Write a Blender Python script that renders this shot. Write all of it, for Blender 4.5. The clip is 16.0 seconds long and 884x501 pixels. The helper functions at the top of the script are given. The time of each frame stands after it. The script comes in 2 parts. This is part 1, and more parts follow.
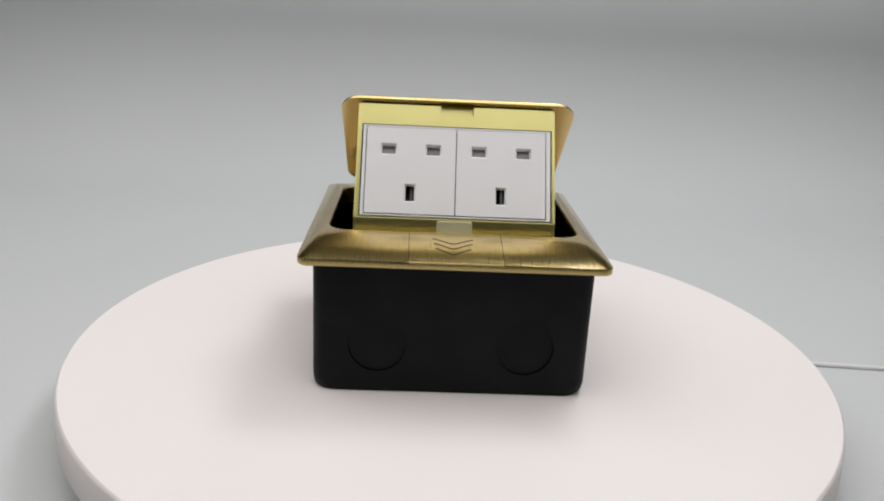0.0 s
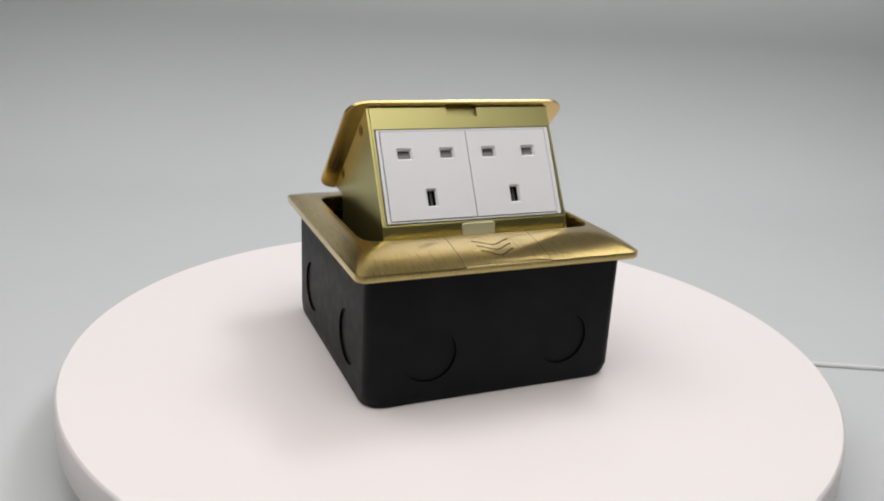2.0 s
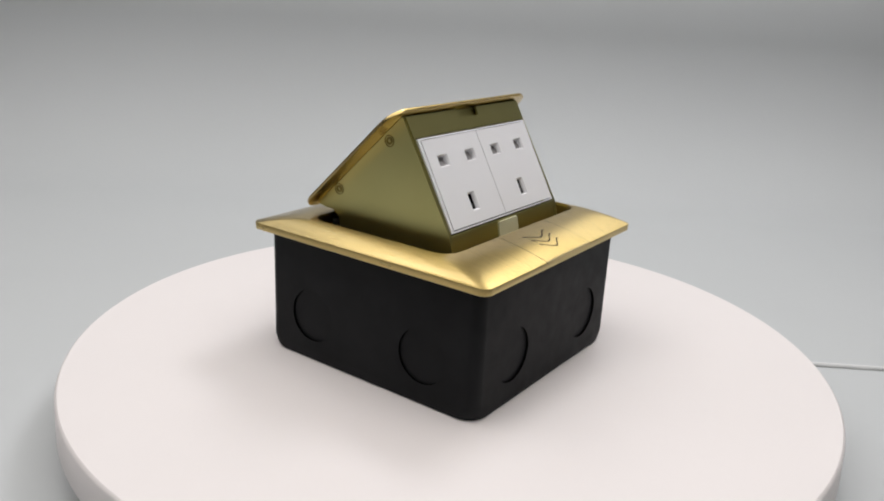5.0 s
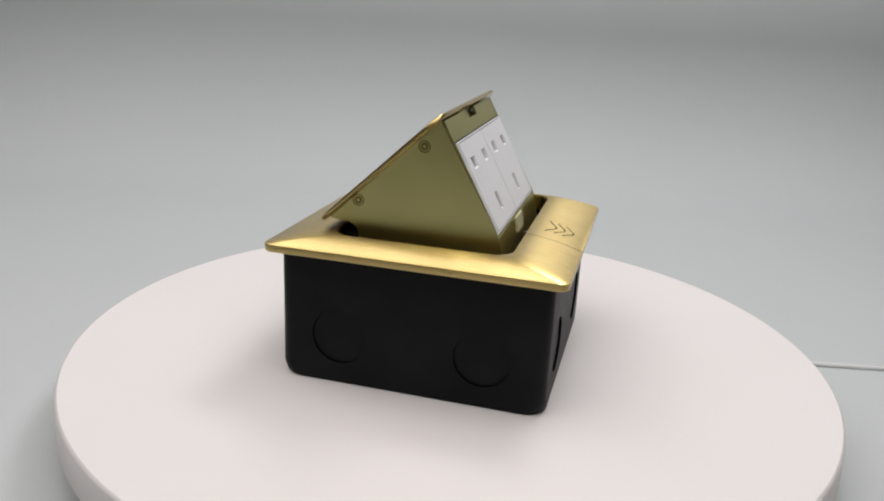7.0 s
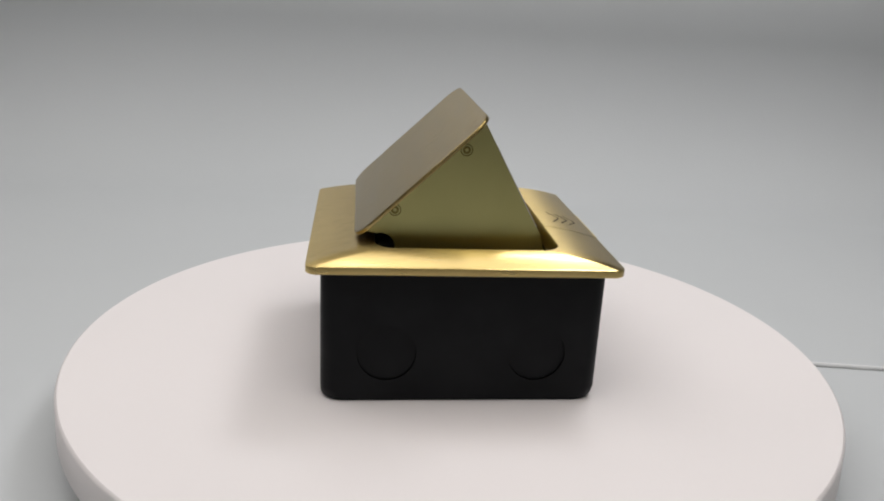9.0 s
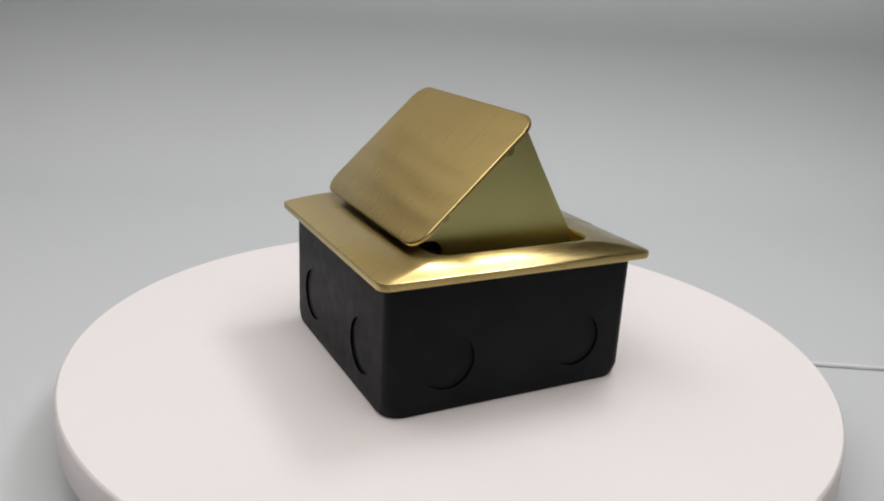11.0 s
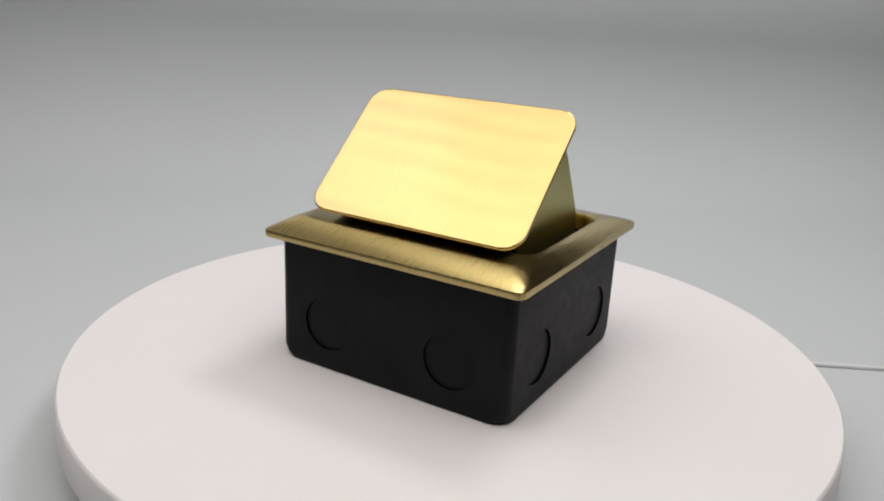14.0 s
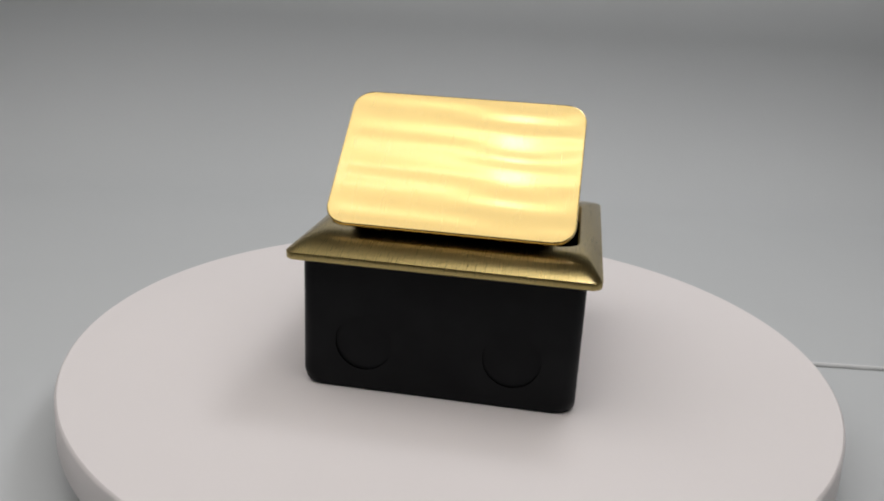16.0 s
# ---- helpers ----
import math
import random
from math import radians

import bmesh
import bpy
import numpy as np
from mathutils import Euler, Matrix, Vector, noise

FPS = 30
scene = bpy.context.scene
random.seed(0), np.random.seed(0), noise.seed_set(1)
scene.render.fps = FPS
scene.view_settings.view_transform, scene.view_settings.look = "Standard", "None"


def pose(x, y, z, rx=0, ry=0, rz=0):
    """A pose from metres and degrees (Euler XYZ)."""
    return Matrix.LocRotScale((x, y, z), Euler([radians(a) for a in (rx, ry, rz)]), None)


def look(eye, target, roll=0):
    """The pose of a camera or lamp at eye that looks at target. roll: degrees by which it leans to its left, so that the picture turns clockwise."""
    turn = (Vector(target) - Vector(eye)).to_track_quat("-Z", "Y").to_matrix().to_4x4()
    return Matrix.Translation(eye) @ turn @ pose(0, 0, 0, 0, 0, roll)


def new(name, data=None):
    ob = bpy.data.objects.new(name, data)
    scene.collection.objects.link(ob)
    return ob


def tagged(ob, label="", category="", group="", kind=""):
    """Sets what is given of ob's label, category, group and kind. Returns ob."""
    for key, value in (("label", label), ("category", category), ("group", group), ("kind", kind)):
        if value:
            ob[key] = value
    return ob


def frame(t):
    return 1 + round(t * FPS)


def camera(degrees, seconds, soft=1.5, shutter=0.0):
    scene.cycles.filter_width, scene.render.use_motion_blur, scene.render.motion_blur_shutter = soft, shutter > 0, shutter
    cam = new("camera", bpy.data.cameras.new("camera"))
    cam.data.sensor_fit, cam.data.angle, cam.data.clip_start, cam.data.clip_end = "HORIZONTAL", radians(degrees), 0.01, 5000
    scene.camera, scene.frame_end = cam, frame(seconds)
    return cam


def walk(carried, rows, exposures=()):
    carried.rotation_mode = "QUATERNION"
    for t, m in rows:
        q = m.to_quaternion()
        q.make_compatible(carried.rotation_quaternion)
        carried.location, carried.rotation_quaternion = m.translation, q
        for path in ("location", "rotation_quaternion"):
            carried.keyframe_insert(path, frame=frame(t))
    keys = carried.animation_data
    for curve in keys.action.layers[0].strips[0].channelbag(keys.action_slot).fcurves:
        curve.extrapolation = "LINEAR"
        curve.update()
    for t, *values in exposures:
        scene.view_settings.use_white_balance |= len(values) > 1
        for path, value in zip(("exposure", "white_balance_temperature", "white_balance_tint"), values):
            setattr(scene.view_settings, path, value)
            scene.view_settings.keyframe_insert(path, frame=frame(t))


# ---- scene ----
# ---- the camera, fixed on its stand ----
cam = camera(57.65, 16.0, soft=1.9)
BASE = 0.036                       # height of the turntable's top above the paper
EYE = (0.0, -0.41093, 0.18581 + BASE)
VIEW = pose(0, 0, 0, -18.0256 + 90, 0, 1.04087)
CAM_POSE = Matrix.Translation(EYE) @ VIEW @ pose(0, 0, 0, 0, 0, 2.8868)
walk(cam, [(0.0, CAM_POSE), (16.0, CAM_POSE)],
     exposures=[(0.0, 0.20), (1.5, 0.28), (3.5, 0.29), (7.0, 0.17), (9.0, 0.09), (11.5, 0.23), (12.5, 0.28), (14.5, 0.01), (16.0, -0.20)])

# ---- light ----
world = bpy.data.worlds.new("studio_air")
scene.world = world
world.use_nodes = True
world.node_tree.nodes["Background"].inputs[0].default_value = (0.8, 0.9, 1.0, 1)
world.node_tree.nodes["Background"].inputs[1].default_value = 0.05


def softbox(name, eye, target, width, depth, watts, colour):
    lamp = bpy.data.lights.new(name, "AREA")
    lamp.shape, lamp.size, lamp.size_y, lamp.energy, lamp.color = "RECTANGLE", width, depth, watts, colour
    ob = new(name, lamp)
    ob.matrix_world = look(eye, target)
    return ob


softbox("main_softbox", (-0.12, -0.28, 1.06), (-0.12, -0.2799, 0), 1.66, 1.10, 10.6, (1.0, 0.97, 0.945))
# unseen strip, added so that the lid's ripples catch bright lines
softbox("ripple_fill_strip", (-0.25, -0.15, 1.04), (-0.25, -0.1499, 0), 0.70, 0.035, 0.28, (1.0, 0.97, 0.95))
softbox("top_lamp", (-0.06, -0.15, 1.03), (-0.06, -0.1499, 0), 0.05, 0.04, 0.10, (1.0, 0.97, 0.95))
softbox("back_left_lamp", (-0.74, 0.36, 1.0), (-0.35, 0.22, 0.03), 0.72, 0.52, 1.05, (0.975, 0.975, 1.0))
softbox("back_right_lamp", (0.30, 0.38, 1.0), (0.02, 0.12, 0.03), 0.36, 0.24, 2.8, (0.975, 0.975, 1.0))
# weak unseen fills added at both sides, area lamps that emit by themselves
softbox("left_fill", (-0.90, 0.22, 0.74), (0, 0.06, 0.05), 0.95, 0.85, 0.2, (1.0, 0.97, 0.93))
softbox("right_fill", (0.90, 0.16, 0.74), (0, 0.06, 0.05), 0.80, 0.60, 0.15, (1.0, 0.97, 0.94))


# ---- materials ----
def material(name):
    mat = bpy.data.materials.new(name)
    mat.use_nodes = True
    nt = mat.node_tree
    return mat, nt, nt.nodes["Principled BSDF"]


def noise_node(nt, scale, detail=3.0, stretch=None):
    co = nt.nodes.new("ShaderNodeTexCoord")
    tex = nt.nodes.new("ShaderNodeTexNoise")
    tex.inputs["Scale"].default_value, tex.inputs["Detail"].default_value = scale, detail
    if stretch:
        mp = nt.nodes.new("ShaderNodeMapping")
        mp.inputs["Scale"].default_value = stretch
        nt.links.new(co.outputs["Object"], mp.inputs["Vector"])
        nt.links.new(mp.outputs["Vector"], tex.inputs["Vector"])
    else:
        nt.links.new(co.outputs["Object"], tex.inputs["Vector"])
    return tex.outputs["Fac"]


def spread(nt, value, lo, hi):
    node = nt.nodes.new("ShaderNodeMapRange")
    node.inputs["From Min"].default_value, node.inputs["From Max"].default_value = 0.3, 0.7
    node.inputs["To Min"].default_value, node.inputs["To Max"].default_value = lo, hi
    nt.links.new(value, node.inputs["Value"])
    return node.outputs["Result"]


def tint(nt, value, a, b):
    node = nt.nodes.new("ShaderNodeMix")
    node.data_type = "RGBA"
    node.inputs["A"].default_value, node.inputs["B"].default_value = (*a, 1), (*b, 1)
    nt.links.new(value, node.inputs["Factor"])
    return node.outputs["Result"]


def relief(nt, bsdf, value, depth, strength=1.0):
    node = nt.nodes.new("ShaderNodeBump")
    node.inputs["Distance"].default_value, node.inputs["Strength"].default_value = depth, strength
    nt.links.new(value, node.inputs["Height"])
    nt.links.new(node.outputs["Normal"], bsdf.inputs["Normal"])


def brushed(name, a, b, rough, stretch, depth=0.00002, aniso=0.0, lacquer=0.0, vary=0.028):
    mat, nt, bsdf = material(name)
    bsdf.inputs["Metallic"].default_value = 1.0
    bsdf.inputs["Coat Weight"].default_value, bsdf.inputs["Coat Roughness"].default_value = lacquer, 0.10
    if aniso:
        bsdf.inputs["Anisotropic"].default_value = aniso
        way = nt.nodes.new("ShaderNodeTangent")
        way.direction_type, way.uv_map = "UV_MAP", "brush"
        nt.links.new(way.outputs["Tangent"], bsdf.inputs["Tangent"])
    grain = noise_node(nt, 1.0, 4.0, stretch)
    cloud = noise_node(nt, 28.0, 3.0)
    nt.links.new(tint(nt, spread(nt, cloud, 0, 1), a, b), bsdf.inputs["Base Color"])
    nt.links.new(spread(nt, grain, rough - vary, rough + vary), bsdf.inputs["Roughness"])
    if depth:
        relief(nt, bsdf, grain, depth)
    return mat


def plain(name, a, b, rough, scale=60.0, metal=0.0, depth=0.0, fine=900.0, specular=0.5):
    mat, nt, bsdf = material(name)
    bsdf.inputs["Metallic"].default_value = metal
    bsdf.inputs["Specular IOR Level"].default_value = specular
    cloud = noise_node(nt, scale, 4.0)
    nt.links.new(tint(nt, spread(nt, cloud, 0, 1), a, b), bsdf.inputs["Base Color"])
    nt.links.new(spread(nt, noise_node(nt, scale * 3, 3.0), rough - 0.04, rough + 0.05), bsdf.inputs["Roughness"])
    if depth:
        relief(nt, bsdf, noise_node(nt, fine, 2.0), depth)
    return mat


M_BRASS_X = brushed("brushed_brass", (0.70, 0.525, 0.205), (0.66, 0.49, 0.185), 0.28, (5200, 80, 200), 0.0000002, aniso=0.97, lacquer=0.6, vary=0.010)
M_BRASS_LID = brushed("brushed_brass_lid", (0.56, 0.408, 0.151), (0.535, 0.389, 0.142), 0.27, (1600, 50, 50), 0.0, aniso=0.85, lacquer=0.7, vary=0.005)
M_HOUSING = brushed("pale_brass", (0.61, 0.56, 0.24), (0.57, 0.525, 0.22), 0.36, (40, 40, 2600), 0.000001)
M_LATCH = plain("pale_catch", (0.72, 0.69, 0.46), (0.66, 0.63, 0.41), 0.38, 90, metal=0.1)
M_BLACK = plain("black_enamel", (0.0056, 0.0062, 0.0074), (0.0100, 0.0108, 0.0122), 0.48, 40, depth=0.00002, fine=1400, specular=0.12)
# near black: stands in for the shade inside the knock-out bores
M_BORE = plain("bore_shade_black", (0.0010, 0.0010, 0.0012), (0.0016, 0.0016, 0.0018), 0.7, 200, specular=0.03)
M_VOID = plain("black_inside", (0.006, 0.006, 0.006), (0.010, 0.010, 0.010), 0.7, 40)
M_ENGRAVED = plain("engraved_brass", (0.05, 0.032, 0.012), (0.07, 0.045, 0.016), 0.6, 300, specular=0.2)
M_SCREW = plain("dark_brass_screw", (0.27, 0.21, 0.07), (0.22, 0.17, 0.055), 0.35, 300, metal=1.0)
M_WHITE = plain("white_plastic", (0.87, 0.865, 0.885), (0.85, 0.845, 0.865), 0.35, 30)
M_SHUTTER = plain("grey_shutter", (0.30, 0.29, 0.29), (0.25, 0.24, 0.24), 0.45, 200)
M_CONTACT = plain("dull_metal", (0.16, 0.155, 0.15), (0.12, 0.115, 0.11), 0.5, 200, metal=0.7)
M_TABLE = plain("white_disc_paint", (0.83, 0.78, 0.77), (0.81, 0.763, 0.753), 0.5, 7, depth=0.00003, fine=500)
M_TABLE_BASE = plain("white_base_plastic", (0.62, 0.62, 0.62), (0.58, 0.58, 0.58), 0.5, 9)
M_PAPER = plain("grey_paper", (0.54, 0.556, 0.562), (0.52, 0.536, 0.542), 0.75, 2.2, depth=0.00006, fine=300)
M_CABLE = plain("white_cable", (0.72, 0.72, 0.72), (0.66, 0.66, 0.66), 0.4, 60)
M_ROOM = plain("grey_room_paint", (0.34, 0.34, 0.335), (0.31, 0.31, 0.305), 0.8, 1.5)
M_DARK = plain("dark_laminate", (0.035, 0.033, 0.03), (0.045, 0.042, 0.038), 0.5, 3.0)


# ---- mesh helpers ----
def link(name, bm, mat, parent=None, label="", smooth=True, angle=32):
    bmesh.ops.recalc_face_normals(bm, faces=bm.faces)
    me = bpy.data.meshes.new(name)
    for f in bm.faces:
        f.smooth = smooth
    if smooth:
        for e in bm.edges:
            if len(e.link_faces) == 2 and e.calc_face_angle(0) > radians(angle):
                e.smooth = False
    bm.to_mesh(me)
    bm.free()
    me.materials.append(mat)
    if mat in (M_BRASS_X, M_BRASS_LID):
        # the brush strokes run from front to back
        uv = me.uv_layers.new(name="brush")
        for lp in me.loops:
            co = me.vertices[lp.vertex_index].co
            uv.data[lp.index].uv = (co.x, co.y - 0.4 * co.z)
    ob = new(name, me)
    if parent is not None:
        ob.parent = parent
    if label:
        tagged(ob, label)
    return ob


def part(name, bm, mat, parent, label="", smooth=True, angle=32):
    return link(name, bm, mat, parent, label, smooth, angle)


def rrect(wx, wy, r, z, n=8, cx=0.0, cy=0.0):
    """A level outline with rounded corners, counter-clockwise from the +x side."""
    out = []
    for k in range(4):
        sx, sy = ((1, 1), (-1, 1), (-1, -1), (1, -1))[k]
        for i in range(n + 1):
            a = radians(90 * k + 90 * i / n)
            out.append(Vector((cx + sx * (wx / 2 - r) + r * math.cos(a), cy + sy * (wy / 2 - r) + r * math.sin(a), z)))
    return out


def skin(bm, loops, closed=False, first_cap=False, last_cap=False, skip=()):
    rings = [[bm.verts.new(co) for co in lp] for lp in loops]
    m = len(rings[0])
    pairs = list(zip(rings, rings[1:])) + ([(rings[-1], rings[0])] if closed else [])
    for k, (a, b) in enumerate(pairs):
        for i in range(m):
            if (k, i) not in skip:
                bm.faces.new((a[i], a[(i + 1) % m], b[(i + 1) % m], b[i]))
    if first_cap:
        bm.faces.new(rings[0][::-1])
    if last_cap:
        bm.faces.new(rings[-1])
    return rings


def lathe(bm, profile, n=48, caps=True):
    loops = [[Vector((r * math.cos(2 * math.pi * i / n), r * math.sin(2 * math.pi * i / n), z)) for i in range(n)]
             for r, z in profile]
    skin(bm, loops, first_cap=caps, last_cap=caps)


def sheet(bm, xs, ys, keep, depth, place):
    """A slab of cells on the lines xs and ys, closed round its holes; place(x, y, d) sets its points."""
    front, back = {}, {}

    def vert(store, i, j, d):
        if (i, j) not in store:
            store[i, j] = bm.verts.new(place(xs[i], ys[j], d))
        return store[i, j]

    cells = {(i, j) for i in range(len(xs) - 1) for j in range(len(ys) - 1)
             if keep((xs[i] + xs[i + 1]) / 2, (ys[j] + ys[j + 1]) / 2)}
    for i, j in cells:
        ring = ((i, j), (i + 1, j), (i + 1, j + 1), (i, j + 1))
        bm.faces.new([vert(front, a, b, 0) for a, b in ring])
        bm.faces.new([vert(back, a, b, depth) for a, b in ring[::-1]])
        for (a, b), (di, dj) in zip(zip(ring, ring[1:] + ring[:1]), ((0, -1), (1, 0), (0, 1), (-1, 0))):
            if (i + di, j + dj) not in cells:
                bm.faces.new((vert(front, *b, 0), vert(front, *a, 0), vert(back, *a, depth), vert(back, *b, depth)))


def block(bm, x0, x1, y0, y1, z0, z1, bevel=0.0):
    got = bmesh.ops.create_cube(bm, size=1.0)
    for v in got["verts"]:
        v.co = Vector((x0 if v.co.x < 0 else x1, y0 if v.co.y < 0 else y1, z0 if v.co.z < 0 else z1))
    if bevel:
        edges = list({e for v in got["verts"] for e in v.link_edges})
        bmesh.ops.bevel(bm, geom=edges, offset=bevel, segments=2, affect="EDGES", profile=0.5)


# ---- the setting: a seamless paper sweep in a plain room ----
def build_backdrop():
    bm = bmesh.new()
    rows = [(-0.75, 0.0), (0.0, 0.0), (0.43, 0.0)]
    # it bows slightly forward above the sweep, a shape added to darken its top
    for i in range(1, 21):
        a = radians(100 * i / 20)
        rows.append((0.43 + 0.155 * math.sin(a), 0.155 * (1 - math.cos(a))))
    rows.append((0.54, 0.42))
    xs = [-0.68 + 1.36 * i / 16 for i in range(17)]
    top = [[bm.verts.new((x, y, z)) for x in xs] for y, z in rows]
    for a, b in zip(top, top[1:]):
        for i in range(16):
            bm.faces.new((a[i], a[i + 1], b[i + 1], b[i]))
    ob = link("backdrop", bm, M_PAPER)
    solid = ob.modifiers.new("paper", "SOLIDIFY")
    solid.thickness, solid.offset = 0.0006, -1
    tagged(ob, "pale grey seamless paper sweep behind the turntable", "backdrop", kind="structure")


def build_room():
    def slab(name, x0, x1, y0, y1, z0, z1):
        bm = bmesh.new()
        block(bm, x0, x1, y0, y1, z0, z1)
        tagged(link(name, bm, M_ROOM, smooth=False), "plain grey painted room surface round the set", "room shell", kind="structure")
    bm = bmesh.new()
    block(bm, -0.70, 0.70, -0.77, 0.68, -0.78, -0.0012)
    tagged(link("plinth", bm, M_DARK, smooth=False), "dark plinth carrying the paper sweep", "plinth", kind="structure")
    slab("floor", -2.2, 2.2, -2.4, 1.6, -0.88, -0.78)
    slab("ceiling", -2.2, 2.2, -2.4, 1.6, 2.2, 2.3)
    slab("wall_north", -2.2, 2.2, 1.6, 1.7, -0.88, 2.3)
    slab("wall_south", -2.2, 2.2, -2.5, -2.4, -0.88, 2.3)
    slab("wall_east", 2.2, 2.3, -2.5, 1.7, -0.88, 2.3)
    slab("wall_west", -2.3, -2.2, -2.5, 1.7, -0.88, 2.3)


# ---- the turntable ----
def build_turntable():
    table = tagged(new("turntable"), "white round photo turntable with a recessed base", "turntable")
    bm = bmesh.new()
    lathe(bm, [(0.150, 0.0), (0.1515, 0.001), (0.1515, BASE - 0.0202), (0.150, BASE - 0.0193)], 96)
    part("base", bm, M_TABLE_BASE, table)
    bm = bmesh.new()
    lathe(bm, [(0.1988, -0.0192), (0.2008, -0.0188), (0.2012, -0.0178), (0.2005, -0.0016), (0.2000, -0.0006), (0.1992, 0.0)], 160)
    disc = part("disc", bm, M_TABLE, table, "matt white turning disc")
    disc.location = (0, 0, BASE)
    return disc


def build_cable():
    cu = bpy.data.curves.new("power_cable", "CURVE")
    cu.dimensions, cu.bevel_depth, cu.bevel_resolution = "3D", 0.0016, 3
    pts = CABLE
    sp = cu.splines.new("BEZIER")
    sp.bezier_points.add(len(pts) - 1)
    for bp, co in zip(sp.bezier_points, pts):
        bp.co = co
        bp.handle_left_type = bp.handle_right_type = "AUTO"
    cu.materials.append(M_CABLE)
    tagged(new("power_cable", cu), "thin white power cable lying on the grey paper", "cable")


CABLE = [(0.135, 0.068, 0.008), (0.18, 0.070, 0.0022), (0.2384, 0.0706, 0.0017), (0.2812, 0.0695, 0.0017), (0.42, 0.064, 0.0017), (0.60, 0.062, 0.0017), (0.675, 0.060, 0.0017), (0.703, 0.060, -0.008), (0.712, 0.060, -0.06), (0.714, 0.06, -0.70), (0.74, 0.06, -0.776), (0.90, 0.10, -0.7783)]

# ---- the pop-up floor socket ----
PLATE, BOX, PLATE_Z = 0.1444, 0.1317, 0.0647
KNOCK_R, KNOCK_Z, KNOCK_X = 0.0137, 0.0245, 0.0352
TILT = radians(61.0)
PANEL_O = Vector((0, -0.0351, 0.0792))
PANEL_UP = Vector((0, math.cos(TILT), math.sin(TILT)))
PANEL_OUT = Vector((0, -math.sin(TILT), math.cos(TILT)))
LID_A = radians(43.65)
LID_O = Vector((0, -0.0071, 0.1336))
LID_DOWN = Vector((0, math.cos(LID_A), -math.sin(LID_A)))
LID_OUT = Vector((0, math.sin(LID_A), math.cos(LID_A)))
LID_W, LID_L = 0.1193, 0.0805
CHEVRONS, RIPPLE = 3, 0.00006
OPEN_X, OPEN_F, OPEN_B = 0.1208, -0.0436, 0.0412


def on_panel(x, s, d):
    """A point of the sloping socket panel; d goes into it."""
    return Vector((x, 0, 0)) + PANEL_O + PANEL_UP * s - PANEL_OUT * d


def on_apron(x, q, d):
    """A point of the steep strip below the sockets, q down it and d into it."""
    return Vector((x, -0.0358 - 0.18 * q + d * 0.984, 0.0782 - 0.984 * q + 0.18 * d))


def on_lid(x, s, d):
    return Vector((x + 0.0009, 0, 0)) + LID_O + LID_DOWN * s - LID_OUT * d


def rise(u, fullness=1.6):
    """The swell of the faceplate from its lip (u = 0) to the opening (u = 1)."""
    lo = min(u / 0.10, 1.0)
    return 0.0685 + 0.0057 * (1 - (1 - u) ** fullness) * (1 - 0.25 * (1 - lo) ** 2)


def crown(d):
    """Height of the front band's top at the distance d from the outer edge."""
    return rise(min(1.0, max(0.0, (d - 0.0004) / (PLATE / 2 + OPEN_F - 0.0010))))


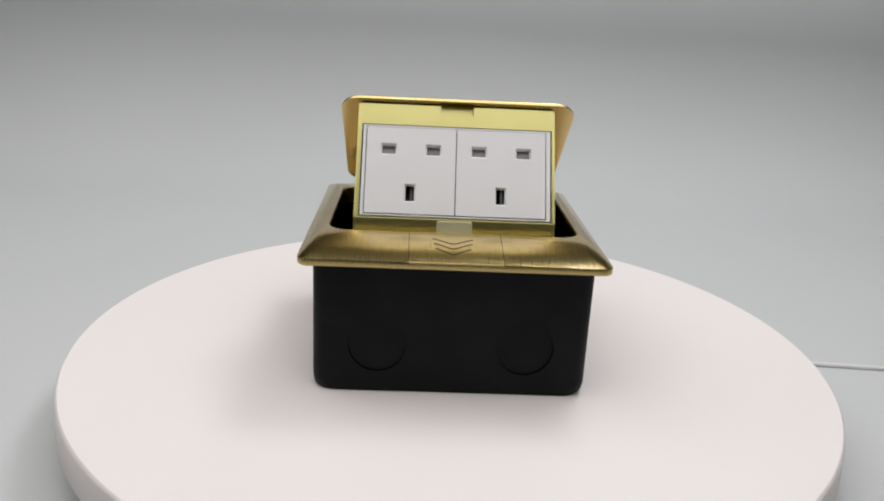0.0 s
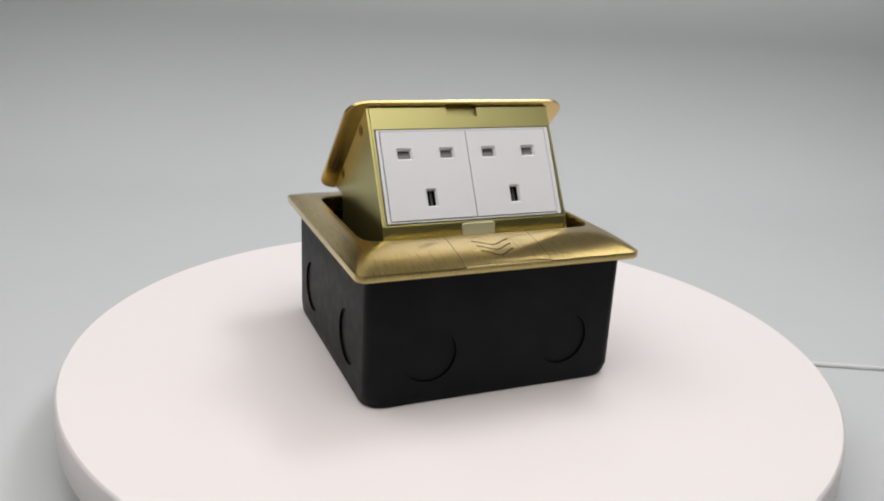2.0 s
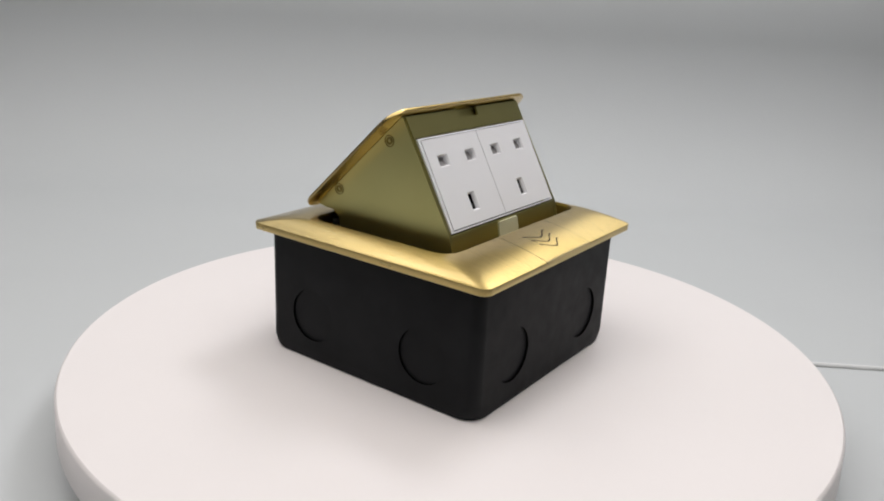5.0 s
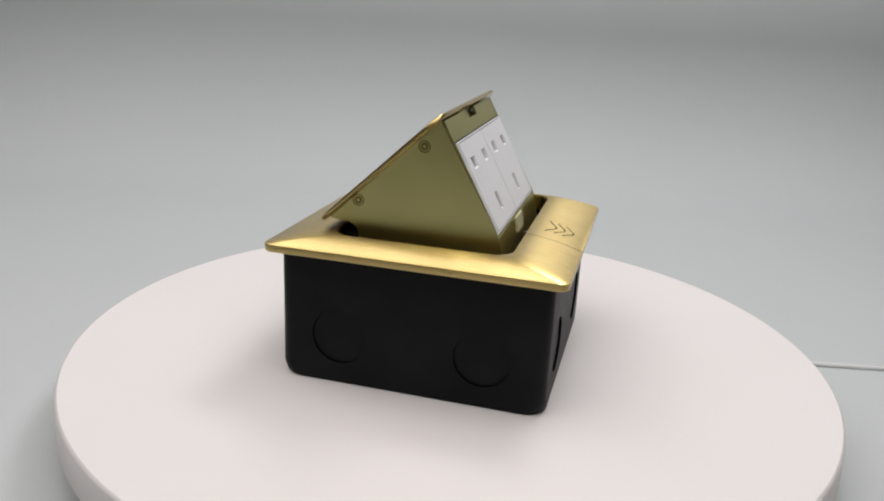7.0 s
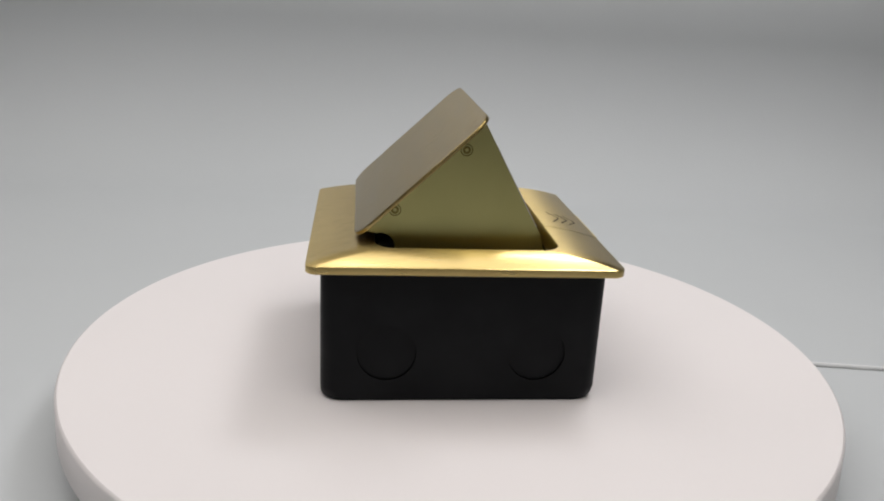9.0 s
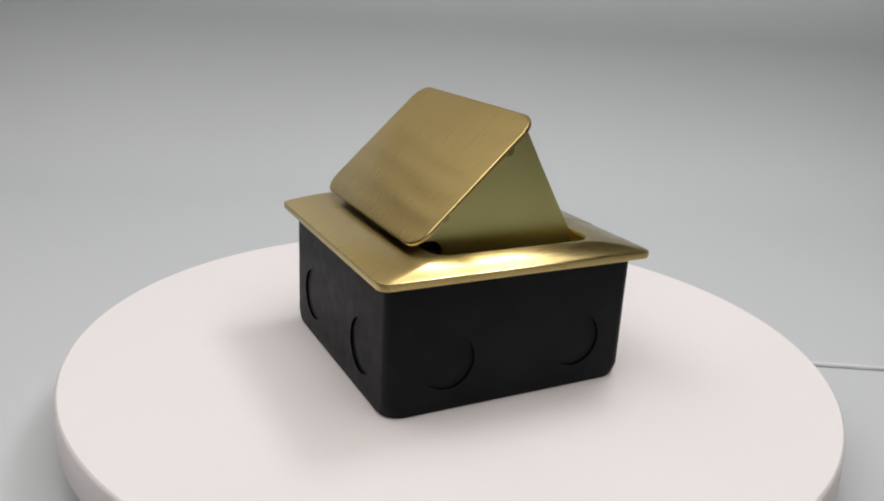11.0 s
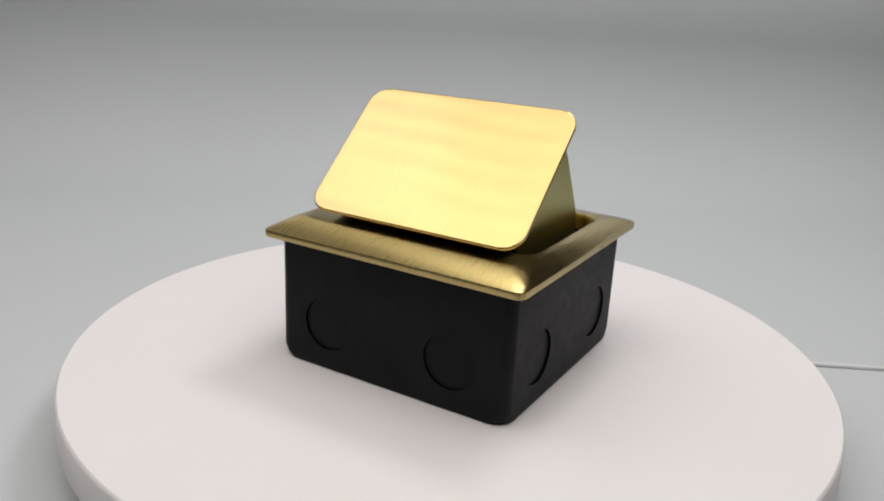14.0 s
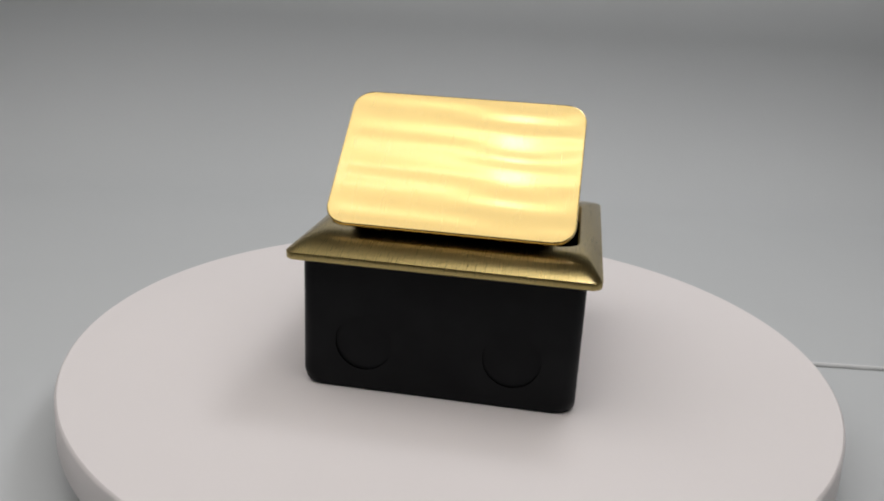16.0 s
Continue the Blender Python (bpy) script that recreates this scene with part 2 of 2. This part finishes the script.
def build_back_box(thing):
    bm = bmesh.new()
    half, n = BOX / 2, 8
    prof = [(0.0010, 0.0, 0.0105), (0.0004, 0.0003, 0.0110), (0.0001, 0.0010, 0.0105), (0.0, 0.0022, 0.0090), (0.0, 0.0065, 0.0058), (0.0, 0.0430, 0.0058), (0.0, PLATE_Z, 0.0055)]
    loops = [rrect(BOX - 2 * i, BOX - 2 * i, r, z, n) for i, z, r in prof]
    inner = [rrect(BOX - 0.0044, BOX - 0.0044, 0.004, z, n) for z in (PLATE_Z, 0.0025)]
    m = n + 1
    sides = [m * k + n for k in range(4)]
    skin(bm, loops + inner, first_cap=True, last_cap=True, skip={(4, i) for i in sides})
    # the four walls, with round holes for the knock-outs
    z0, z1, flat = 0.0065, 0.0430, half - 0.0058
    for k in range(4):
        turn = Matrix.Rotation(radians(90 * k), 3, "Z")
        for c, xa, xb in ((-KNOCK_X, -flat, 0.0), (KNOCK_X, 0.0, flat)):
            corners = [math.atan2(zz - KNOCK_Z, xx - c) % (2 * math.pi) for xx in (xa, xb) for zz in (z0, z1)]
            angles = sorted({round(2 * math.pi * i / 40, 5) for i in range(40)} | {round(a, 5) for a in corners})
            ring = []
            for a in angles:
                ca, sa = math.cos(a), math.sin(a)
                reach = min(((xb - c) / ca if ca > 1e-6 else (xa - c) / ca if ca < -1e-6 else 9),
                            ((z1 - KNOCK_Z) / sa if sa > 1e-6 else (z0 - KNOCK_Z) / sa if sa < -1e-6 else 9))
                ring.append([(c + q * ca, KNOCK_Z + q * sa, y) for q, y in ((reach, -half), (KNOCK_R, -half))])
            vs = [[bm.verts.new(turn @ Vector((x, y, z))) for x, z, y in row] for row in ring]
            for a, b in zip(vs, vs[1:] + vs[:1]):
                bm.faces.new((a[0], b[0], b[1], a[1]))
    bmesh.ops.remove_doubles(bm, verts=bm.verts, dist=1e-6)
    box = part("back_box", bm, M_BLACK, thing, "black enamelled steel back box with round knock-outs")
    shared = edge = None
    for k in range(4):
        for c in (-KNOCK_X, KNOCK_X):
            if shared is None:
                bm = bmesh.new()
                r = KNOCK_R - 0.00003
                lathe(bm, [(r, 0.0), (r, 0.00125), (r - 0.00005, 0.0013)], 40)
                first = part("knockout", bm, M_BLACK, box)
                shared = first.data
                ob = first
            else:
                ob = new("knockout", shared)
                ob.parent = box
            ob.matrix_basis = Matrix.Rotation(radians(90 * k), 4, "Z") @ Matrix.Translation((c, -half + 0.0024, KNOCK_Z)) @ Matrix.Rotation(radians(90), 4, "X")
            # the bore wall round it, with the recess's shade put into its colour
            if edge is None:
                bm = bmesh.new()
                skin(bm, [[Vector((q * math.cos(2 * math.pi * i / 40), q * math.sin(2 * math.pi * i / 40), h)) for i in range(40)]
                          for q, h in ((KNOCK_R, 0.00239), (KNOCK_R, 0.0), (KNOCK_R + 0.0003, 0.0), (KNOCK_R + 0.0003, 0.00239))], closed=True)
                rim = part("shaded_bore_wall", bm, M_BORE, box, "knock-out bore wall, its shade painted near black")
                edge = rim.data
            else:
                rim = new("shaded_bore_wall", edge)
                rim.parent = box
                tagged(rim, "knock-out bore wall, its shade painted near black")
            rim.matrix_basis = ob.matrix_basis
    return box


def build_faceplate(thing):
    bm = bmesh.new()
    n = 10
    oy, ow = (OPEN_F + OPEN_B) / 2, OPEN_B - OPEN_F
    loops = [rrect(PLATE - 0.0016, PLATE - 0.0016, 0.0045, PLATE_Z, n), rrect(PLATE - 0.0002, PLATE - 0.0002, 0.0050, PLATE_Z + 0.0005, n)]
    loops.append(rrect(PLATE, PLATE, 0.0050, PLATE_Z + 0.0034, n))
    loops.append(rrect(PLATE - 0.0002, PLATE - 0.0002, 0.0050, PLATE_Z + 0.0037, n))
    edge = rrect(PLATE - 0.0008, PLATE - 0.0008, 0.0048, 0, n)
    rim = rrect(OPEN_X + 0.0012, ow + 0.0012, 0.0096, 0, n, 0, oy)
    for i in range(13):
        u = i / 12
        ring = [a.lerp(b, u) for a, b in zip(edge, rim)]
        for k, v in enumerate(ring):
            # the wide front band slopes a little more evenly than the others
            ahead = max(0.0, -math.sin(radians(90 * (k // (n + 1)) + 90 * (k % (n + 1)) / n)))
            v.z = rise(u, 1.75 - 0.15 * ahead)
        loops.append(ring)
    loops.append(rrect(OPEN_X + 0.0002, ow + 0.0002, 0.0091, 0.0735, n, 0, oy))
    loops.append(rrect(OPEN_X, ow, 0.009, 0.0724, n, 0, oy))
    loops.append(rrect(OPEN_X, ow, 0.009, 0.0655, n, 0, oy))
    skin(bm, loops, closed=True)
    plate = part("faceplate", bm, M_BRASS_X, thing, "square brushed brass faceplate with crowned edges", angle=40)
    # the sliding release button, set flush in the front edge
    y_in, y_out, wide = OPEN_F - 0.0006, -PLATE / 2 - 0.00015, 0.0216
    ys = [y_in, -0.047, -0.050, -0.053, -0.0555, -0.058, -0.0602, -0.0617, -0.0632, -0.0647, -0.0662, -0.0677, -0.0692, -0.0707, -0.0716, y_out]

    def strip(x0, x1, lift, name, mat, label=""):
        bm = bmesh.new()
        lo, hi = [], []
        for y in ys:
            z = crown(max(0.0, PLATE / 2 + y))
            hi.append([bm.verts.new((x, y, z + lift)) for x in (x0, x1)])
            lo.append([bm.verts.new((x, y, z - 0.0006)) for x in (x0, x1)])
        for a, b in zip(hi, hi[1:]):
            bm.faces.new((a[0], a[1], b[1], b[0]))
        for a, b in zip(lo, lo[1:]):
            bm.faces.new((a[1], a[0], b[0], b[1]))
        for s in (0, 1):
            for a, b, c, d in zip(hi, hi[1:], lo[1:], lo):
                bm.faces.new((a[s], b[s], c[s], d[s]))
        bm.faces.new((*hi[0], *lo[0][::-1]))
        bm.faces.new((*hi[-1][::-1], *lo[-1]))
        return part(name, bm, mat, plate, label, angle=50)

    strip(-wide, wide, 0.00010, "release_button", M_BRASS_X, "flush brass sliding button marked with chevrons")
    for s in (-1, 1):
        strip(s * wide - 0.00013 + s * 0.0002, s * wide + 0.00013 + s * 0.0002, 0.00004, "button_joint", M_VOID, "dark joint beside the button")
    # engraved chevrons
    for k in range(CHEVRONS):
        bm = bmesh.new()
        y0, half, dip, thick = -0.0520 - 0.0045 * k, 0.0096 - 0.0006 * k, 0.0045, 0.0009
        xs = [half * (i / 8 - 1) for i in range(17)]
        rows = []
        for x in xs:
            q = 1 - abs(x) / half
            y = y0 - dip * (q * q * (3 - 2 * q) * 0.7 + q * 0.3)
            rows.append([bm.verts.new((x - 0.0012, yy, crown(PLATE / 2 + yy) + 0.00016)) for yy in (y + thick / 2, y - thick / 2)])
        for a, b in zip(rows, rows[1:]):
            bm.faces.new((a[0], b[0], b[1], a[1]))
        got = bmesh.ops.extrude_face_region(bm, geom=list(bm.faces))
        for v in got["geom"]:
            if isinstance(v, bmesh.types.BMVert):
                v.co.z -= 0.0004
        part("chevron", bm, M_ENGRAVED, plate, "dark engraved chevron")
    return plate


def build_housing(thing):
    house = tagged(new("pop_up_housing"), "raised brass pop-up wedge")
    house.parent = thing
    # sloping front panel with an opening for the sockets and a catch notch
    bm = bmesh.new()
    xs = [-0.0482, -0.0472, -0.0083, 0.0083, 0.0478, 0.0482]
    ss = [-0.0012, -0.0005, 0.0469, 0.0532, 0.0576]

    def keep(x, s):
        if -0.0472 < x < 0.0478 and -0.0005 < s < 0.0469:
            return False
        return not (abs(x) < 0.0083 and s > 0.0532)
    sheet(bm, xs, ss, keep, 0.0012, on_panel)
    part("front_panel", bm, M_HOUSING, house, smooth=False)
    bm = bmesh.new()
    sheet(bm, [-0.0482, 0.0482], [0.0, 0.019], lambda x, s: True, 0.0012, on_apron)
    part("apron", bm, M_HOUSING, house, "steep brass apron below the sockets", smooth=False)
    bm = bmesh.new()
    sheet(bm, [-0.0095, 0.0095], [0.0515, 0.0580], lambda x, s: True, 0.001, lambda x, s, d: on_panel(x, s, d + 0.0028))
    part("catch_plate", bm, M_HOUSING, house, "recessed brass catch behind the notch", smooth=False)
    # triangular cheeks with a round relief at the back
    tip, low = on_panel(0, 0.0580, 0.0010), on_panel(0, -0.0010, -0.0002)
    under = 0.0022
    back = on_lid(0, LID_L - 0.004, under)
    outline = [(-0.0395, 0.060), (-0.0382, 0.0705), (low.y, low.z), (tip.y, tip.z), (on_lid(0, 0.004, under).y, on_lid(0, 0.004, under).z), (back.y, back.z), (0.0455, 0.0785)]
    for i in range(9):
        outline.append((0.0390 + 0.0068 * math.cos(radians(75 + 14 * i)), 0.0710 + 0.0068 * math.sin(radians(75 + 14 * i))))
    outline += [(0.0322, 0.064), (0.0322, 0.060)]
    for s in (-1, 1):
        bm = bmesh.new()
        a = [bm.verts.new((s * 0.0494, y, z)) for y, z in outline]
        b = [bm.verts.new((s * 0.0483, y, z)) for y, z in outline]
        bm.faces.new(a)
        bm.faces.new(b[::-1])
        for i in range(len(a)):
            j = (i + 1) % len(a)
            bm.faces.new((a[i], b[i], b[j], a[j]))
        part("side_cheek", bm, M_HOUSING, house, smooth=False)
        for y, z in ((0.0011, 0.1174), (0.0326, 0.0888)):
            build_screw(house, s, y, z)
    # lid: a thin rounded plate, faintly rippled along its length
    build_lid(house)
    # pale catch under the sockets
    bm = bmesh.new()
    sheet(bm, [-0.0087, -0.0080, 0.0080, 0.0087], [0.0004, 0.0010, 0.0076, 0.0083],
          lambda x, s: not (abs(x) > 0.0080 and (s > 0.0076 or s < 0.0010)), 0.0015, lambda x, s, d: on_apron(x, s, d - 0.0008))
    part("catch_button", bm, M_LATCH, house, "pale satin brass catch button", smooth=False)
    build_sockets(house)
    bm = bmesh.new()
    block(bm, -0.0055, -0.0025, -0.0440, -0.0405, 0.0660, 0.0700, 0.0004)
    part("spring_clip", bm, M_CONTACT, house, "small dull metal spring clip", smooth=False)
    bm = bmesh.new()
    block(bm, -0.0470, 0.0470, 0.0180, 0.0400, 0.0200, 0.0720, 0.001)
    block(bm, -0.0475, 0.0475, -0.0250, 0.0250, 0.0200, 0.0700, 0.001)
    part("inner_carrier", bm, M_VOID, house, "black plastic carrier inside the box", smooth=False)
    return house


def build_screw(house, s, y, z):
    bm = bmesh.new()
    n = 24
    prof = [(0.0024, -0.0004), (0.0024, 0.00010), (0.0020, 0.00010), (0.0019, -0.00055), (0.0016, -0.00055), (0.0015, 0.00022), (0.0008, 0.00024)]
    loops = [[Vector((r * math.cos(2 * math.pi * i / n), r * math.sin(2 * math.pi * i / n), h)) for i in range(n)] for r, h in prof]
    sq = []
    for i in range(n):
        a = 2 * math.pi * i / n
        q = 0.00062 / max(abs(math.cos(a)), abs(math.sin(a)))
        sq.append(Vector((q * math.cos(a), q * math.sin(a), 0.0002)))
    loops += [sq, [v + Vector((0, 0, -0.0007)) for v in sq]]
    skin(bm, loops, last_cap=True)
    ob = part("screw", bm, M_SCREW, house, "small brass countersunk screw")
    ob.matrix_basis = Matrix.Translation((s * 0.0495, y, z)) @ Matrix.Rotation(radians(90 * s), 4, "Y") @ Matrix.Rotation(radians(33), 4, "Z") @ Matrix.Diagonal((1.2, 1.2, 1.0, 1.0))


def build_lid(house):
    bm = bmesh.new()
    r, hw, n = 0.0105, LID_W / 2, 10

    def inset(k):
        out = []
        for v in rrect(LID_W - 2 * k, LID_L - 2 * k, r - min(k, r * 0.8), 0, n, 0, LID_L / 2):
            out.append((v.x, v.y))
        return out

    def ripple(x, s):
        fade = min(1.0, max(0.0, (hw - abs(x)) / 0.006)) * min(1.0, max(0.0, min(s, LID_L - s) / 0.004))
        bend = 0.0030 * math.sin((x - 0.01) / 0.030) + 0.0008 * math.sin(x / 0.011 + 1)
        return RIPPLE * fade * (math.sin((s + bend) * 2 * math.pi / 0.0146) + 0.2 * math.sin((s - bend) * 2 * math.pi / 0.0091 + x * 40))

    # rim and underside
    loops = [[on_lid(x, s, d) for x, s in inset(k)] for k, d in ((0.0008, 0.0020), (0.0001, 0.0017), (0.0, 0.0007), (0.0002, 0.0002), (0.0007, 0.0))]
    skin(bm, loops, first_cap=True)
    # top: cells clipped to the rounded outline
    nx, ns = 72, 56
    k = 0.0007
    w, l, rr = hw - k, LID_L / 2 - k, r - k

    def squash(u, v):
        x, y = u * w, v * l
        # pull the rows in to the rounded corner
        dy = abs(y) - (l - rr)
        if dy > 0:
            wide = w - rr + math.sqrt(max(0.0, rr * rr - dy * dy))
            x = u * wide
        return x, LID_L / 2 + y
    grid = [[bm.verts.new(on_lid(*squash(-1 + 2 * i / nx, math.sin(math.pi / 2 * (-1 + 2 * j / ns)) * 0.35 + 0.65 * (-1 + 2 * j / ns)), 0)) for i in range(nx + 1)] for j in range(ns + 1)]
    for row in grid:
        for v in row:
            s = (v.co - LID_O).dot(LID_DOWN)
            v.co += LID_OUT * ripple(v.co.x, s)
    for a, b in zip(grid, grid[1:]):
        for i in range(nx):
            bm.faces.new((a[i], a[i + 1], b[i + 1], b[i]))
    part("lid", bm, M_BRASS_LID, house, "brushed brass lid with faint ripples", angle=40)


def build_sockets(house):
    # thin white surround
    bm = bmesh.new()
    xs, ss = [-0.0465, -0.0450, 0.0450, 0.0471], [0.0001, 0.0008, 0.0456, 0.0463]
    sheet(bm, xs, ss, lambda x, s: not (abs(x) < 0.0450 and 0.0008 < s < 0.0456), 0.004, lambda x, s, d: on_panel(x, s, d - 0.0003))
    part("socket_surround", bm, M_WHITE, house, "thin white plastic surround", smooth=False)
    bm = bmesh.new()
    sheet(bm, [-0.0476, 0.0476], [-0.0003, 0.0464], lambda x, s: True, 0.002, lambda x, s, d: on_panel(x, s, d + 0.0075))
    part("socket_backing", bm, M_VOID, house, "black backing behind the sockets", smooth=False)
    for cx in (-0.0224, 0.0224):
        bm = bmesh.new()
        holes = [(-0.0111, 0.0340, 0.0080, 0.0060), (0.0111, 0.0340, 0.0080, 0.0060), (0.0, 0.0118, 0.0057, 0.0092)]
        lo, hi = 0.0013, 0.0452
        x0, x1 = -0.02215, 0.02215
        xs = sorted({x0, x1, *[round(h[0] + q * h[2] / 2, 6) for h in holes for q in (-1, 1)]})
        ss = sorted({lo, hi, *[round(h[1] + q * h[3] / 2, 6) for h in holes for q in (-1, 1)]})

        def keep(x, s):
            return not any(abs(x - h[0]) < h[2] / 2 and abs(s - h[1]) < h[3] / 2 for h in holes)
        sheet(bm, xs, ss, keep, 0.0014, lambda x, s, d: on_panel(cx + x, s, d - 0.0006))
        # chamfered throats
        for hx, hs, w, h in holes:
            rings = []
            for k, d in ((0.0, -0.0006), (0.0007, 0.0003), (0.0008, 0.0034 if hs > 0.02 else 0.0013)):
                ww, hh = w / 2 - k, h / 2 - k
                rings.append([on_panel(cx + hx + a * ww, hs + b * hh, d) for a, b in ((-1, -1), (1, -1), (1, 1), (-1, 1))])
            skin(bm, rings)
        bmesh.ops.remove_doubles(bm, verts=bm.verts, dist=1e-6)
        part("socket_outlet", bm, M_WHITE, house, "white three-pin socket module", smooth=False)
        for hx, hs, w, h in holes[:2]:
            bm = bmesh.new()
            sheet(bm, [-w / 2, w / 2], [-h / 2, 0.0003], lambda x, s: True, 0.0006, lambda x, s, d: on_panel(cx + hx + x, hs + s, d + 0.0016))
            sheet(bm, [-w / 2, w / 2], [0.0004, h / 2], lambda x, s: True, 0.0006, lambda x, s, d: on_panel(cx + hx + x, hs + s, d + 0.0024))
            part("shutter", bm, M_SHUTTER, house, "grey plastic safety shutter", smooth=False)
        hx, hs, w, h = holes[2]
        bm = bmesh.new()
        sheet(bm, [0.0002, 0.0013], [-h / 2, h / 2], lambda x, s: True, 0.001, lambda x, s, d: on_panel(cx + hx + x, hs + s, d + 0.0028))
        part("earth_contact", bm, M_CONTACT, house, "dull metal earth contact", smooth=False)


def build_floor_socket():
    thing = tagged(new("floor_socket"), "open brass pop-up floor socket on black back box, standing on turntable", "floor socket")
    build_back_box(thing)
    build_faceplate(thing)
    build_housing(thing)
    return thing


build_backdrop()
build_room()
disc = build_turntable()
build_cable()
floor_socket = build_floor_socket()

# ---- the slow turn of the disc and of what stands on it ----
OFF_X, OFF_Y = -0.00346, 0.00340


def turn_at(t):
    return 2.748 + 10.523 * t + 0.01107 * (t - 8) ** 2


def motions():
    times = [0.5 * i for i in range(33)]
    walk(disc, [(t, pose(0, 0, BASE, 0, 0, turn_at(t))) for t in times])
    walk(floor_socket, [(t, pose(0, 0, BASE + 0.0001, 0, 0, turn_at(t)) @ pose(OFF_X, OFF_Y, 0)) for t in times])


motions()
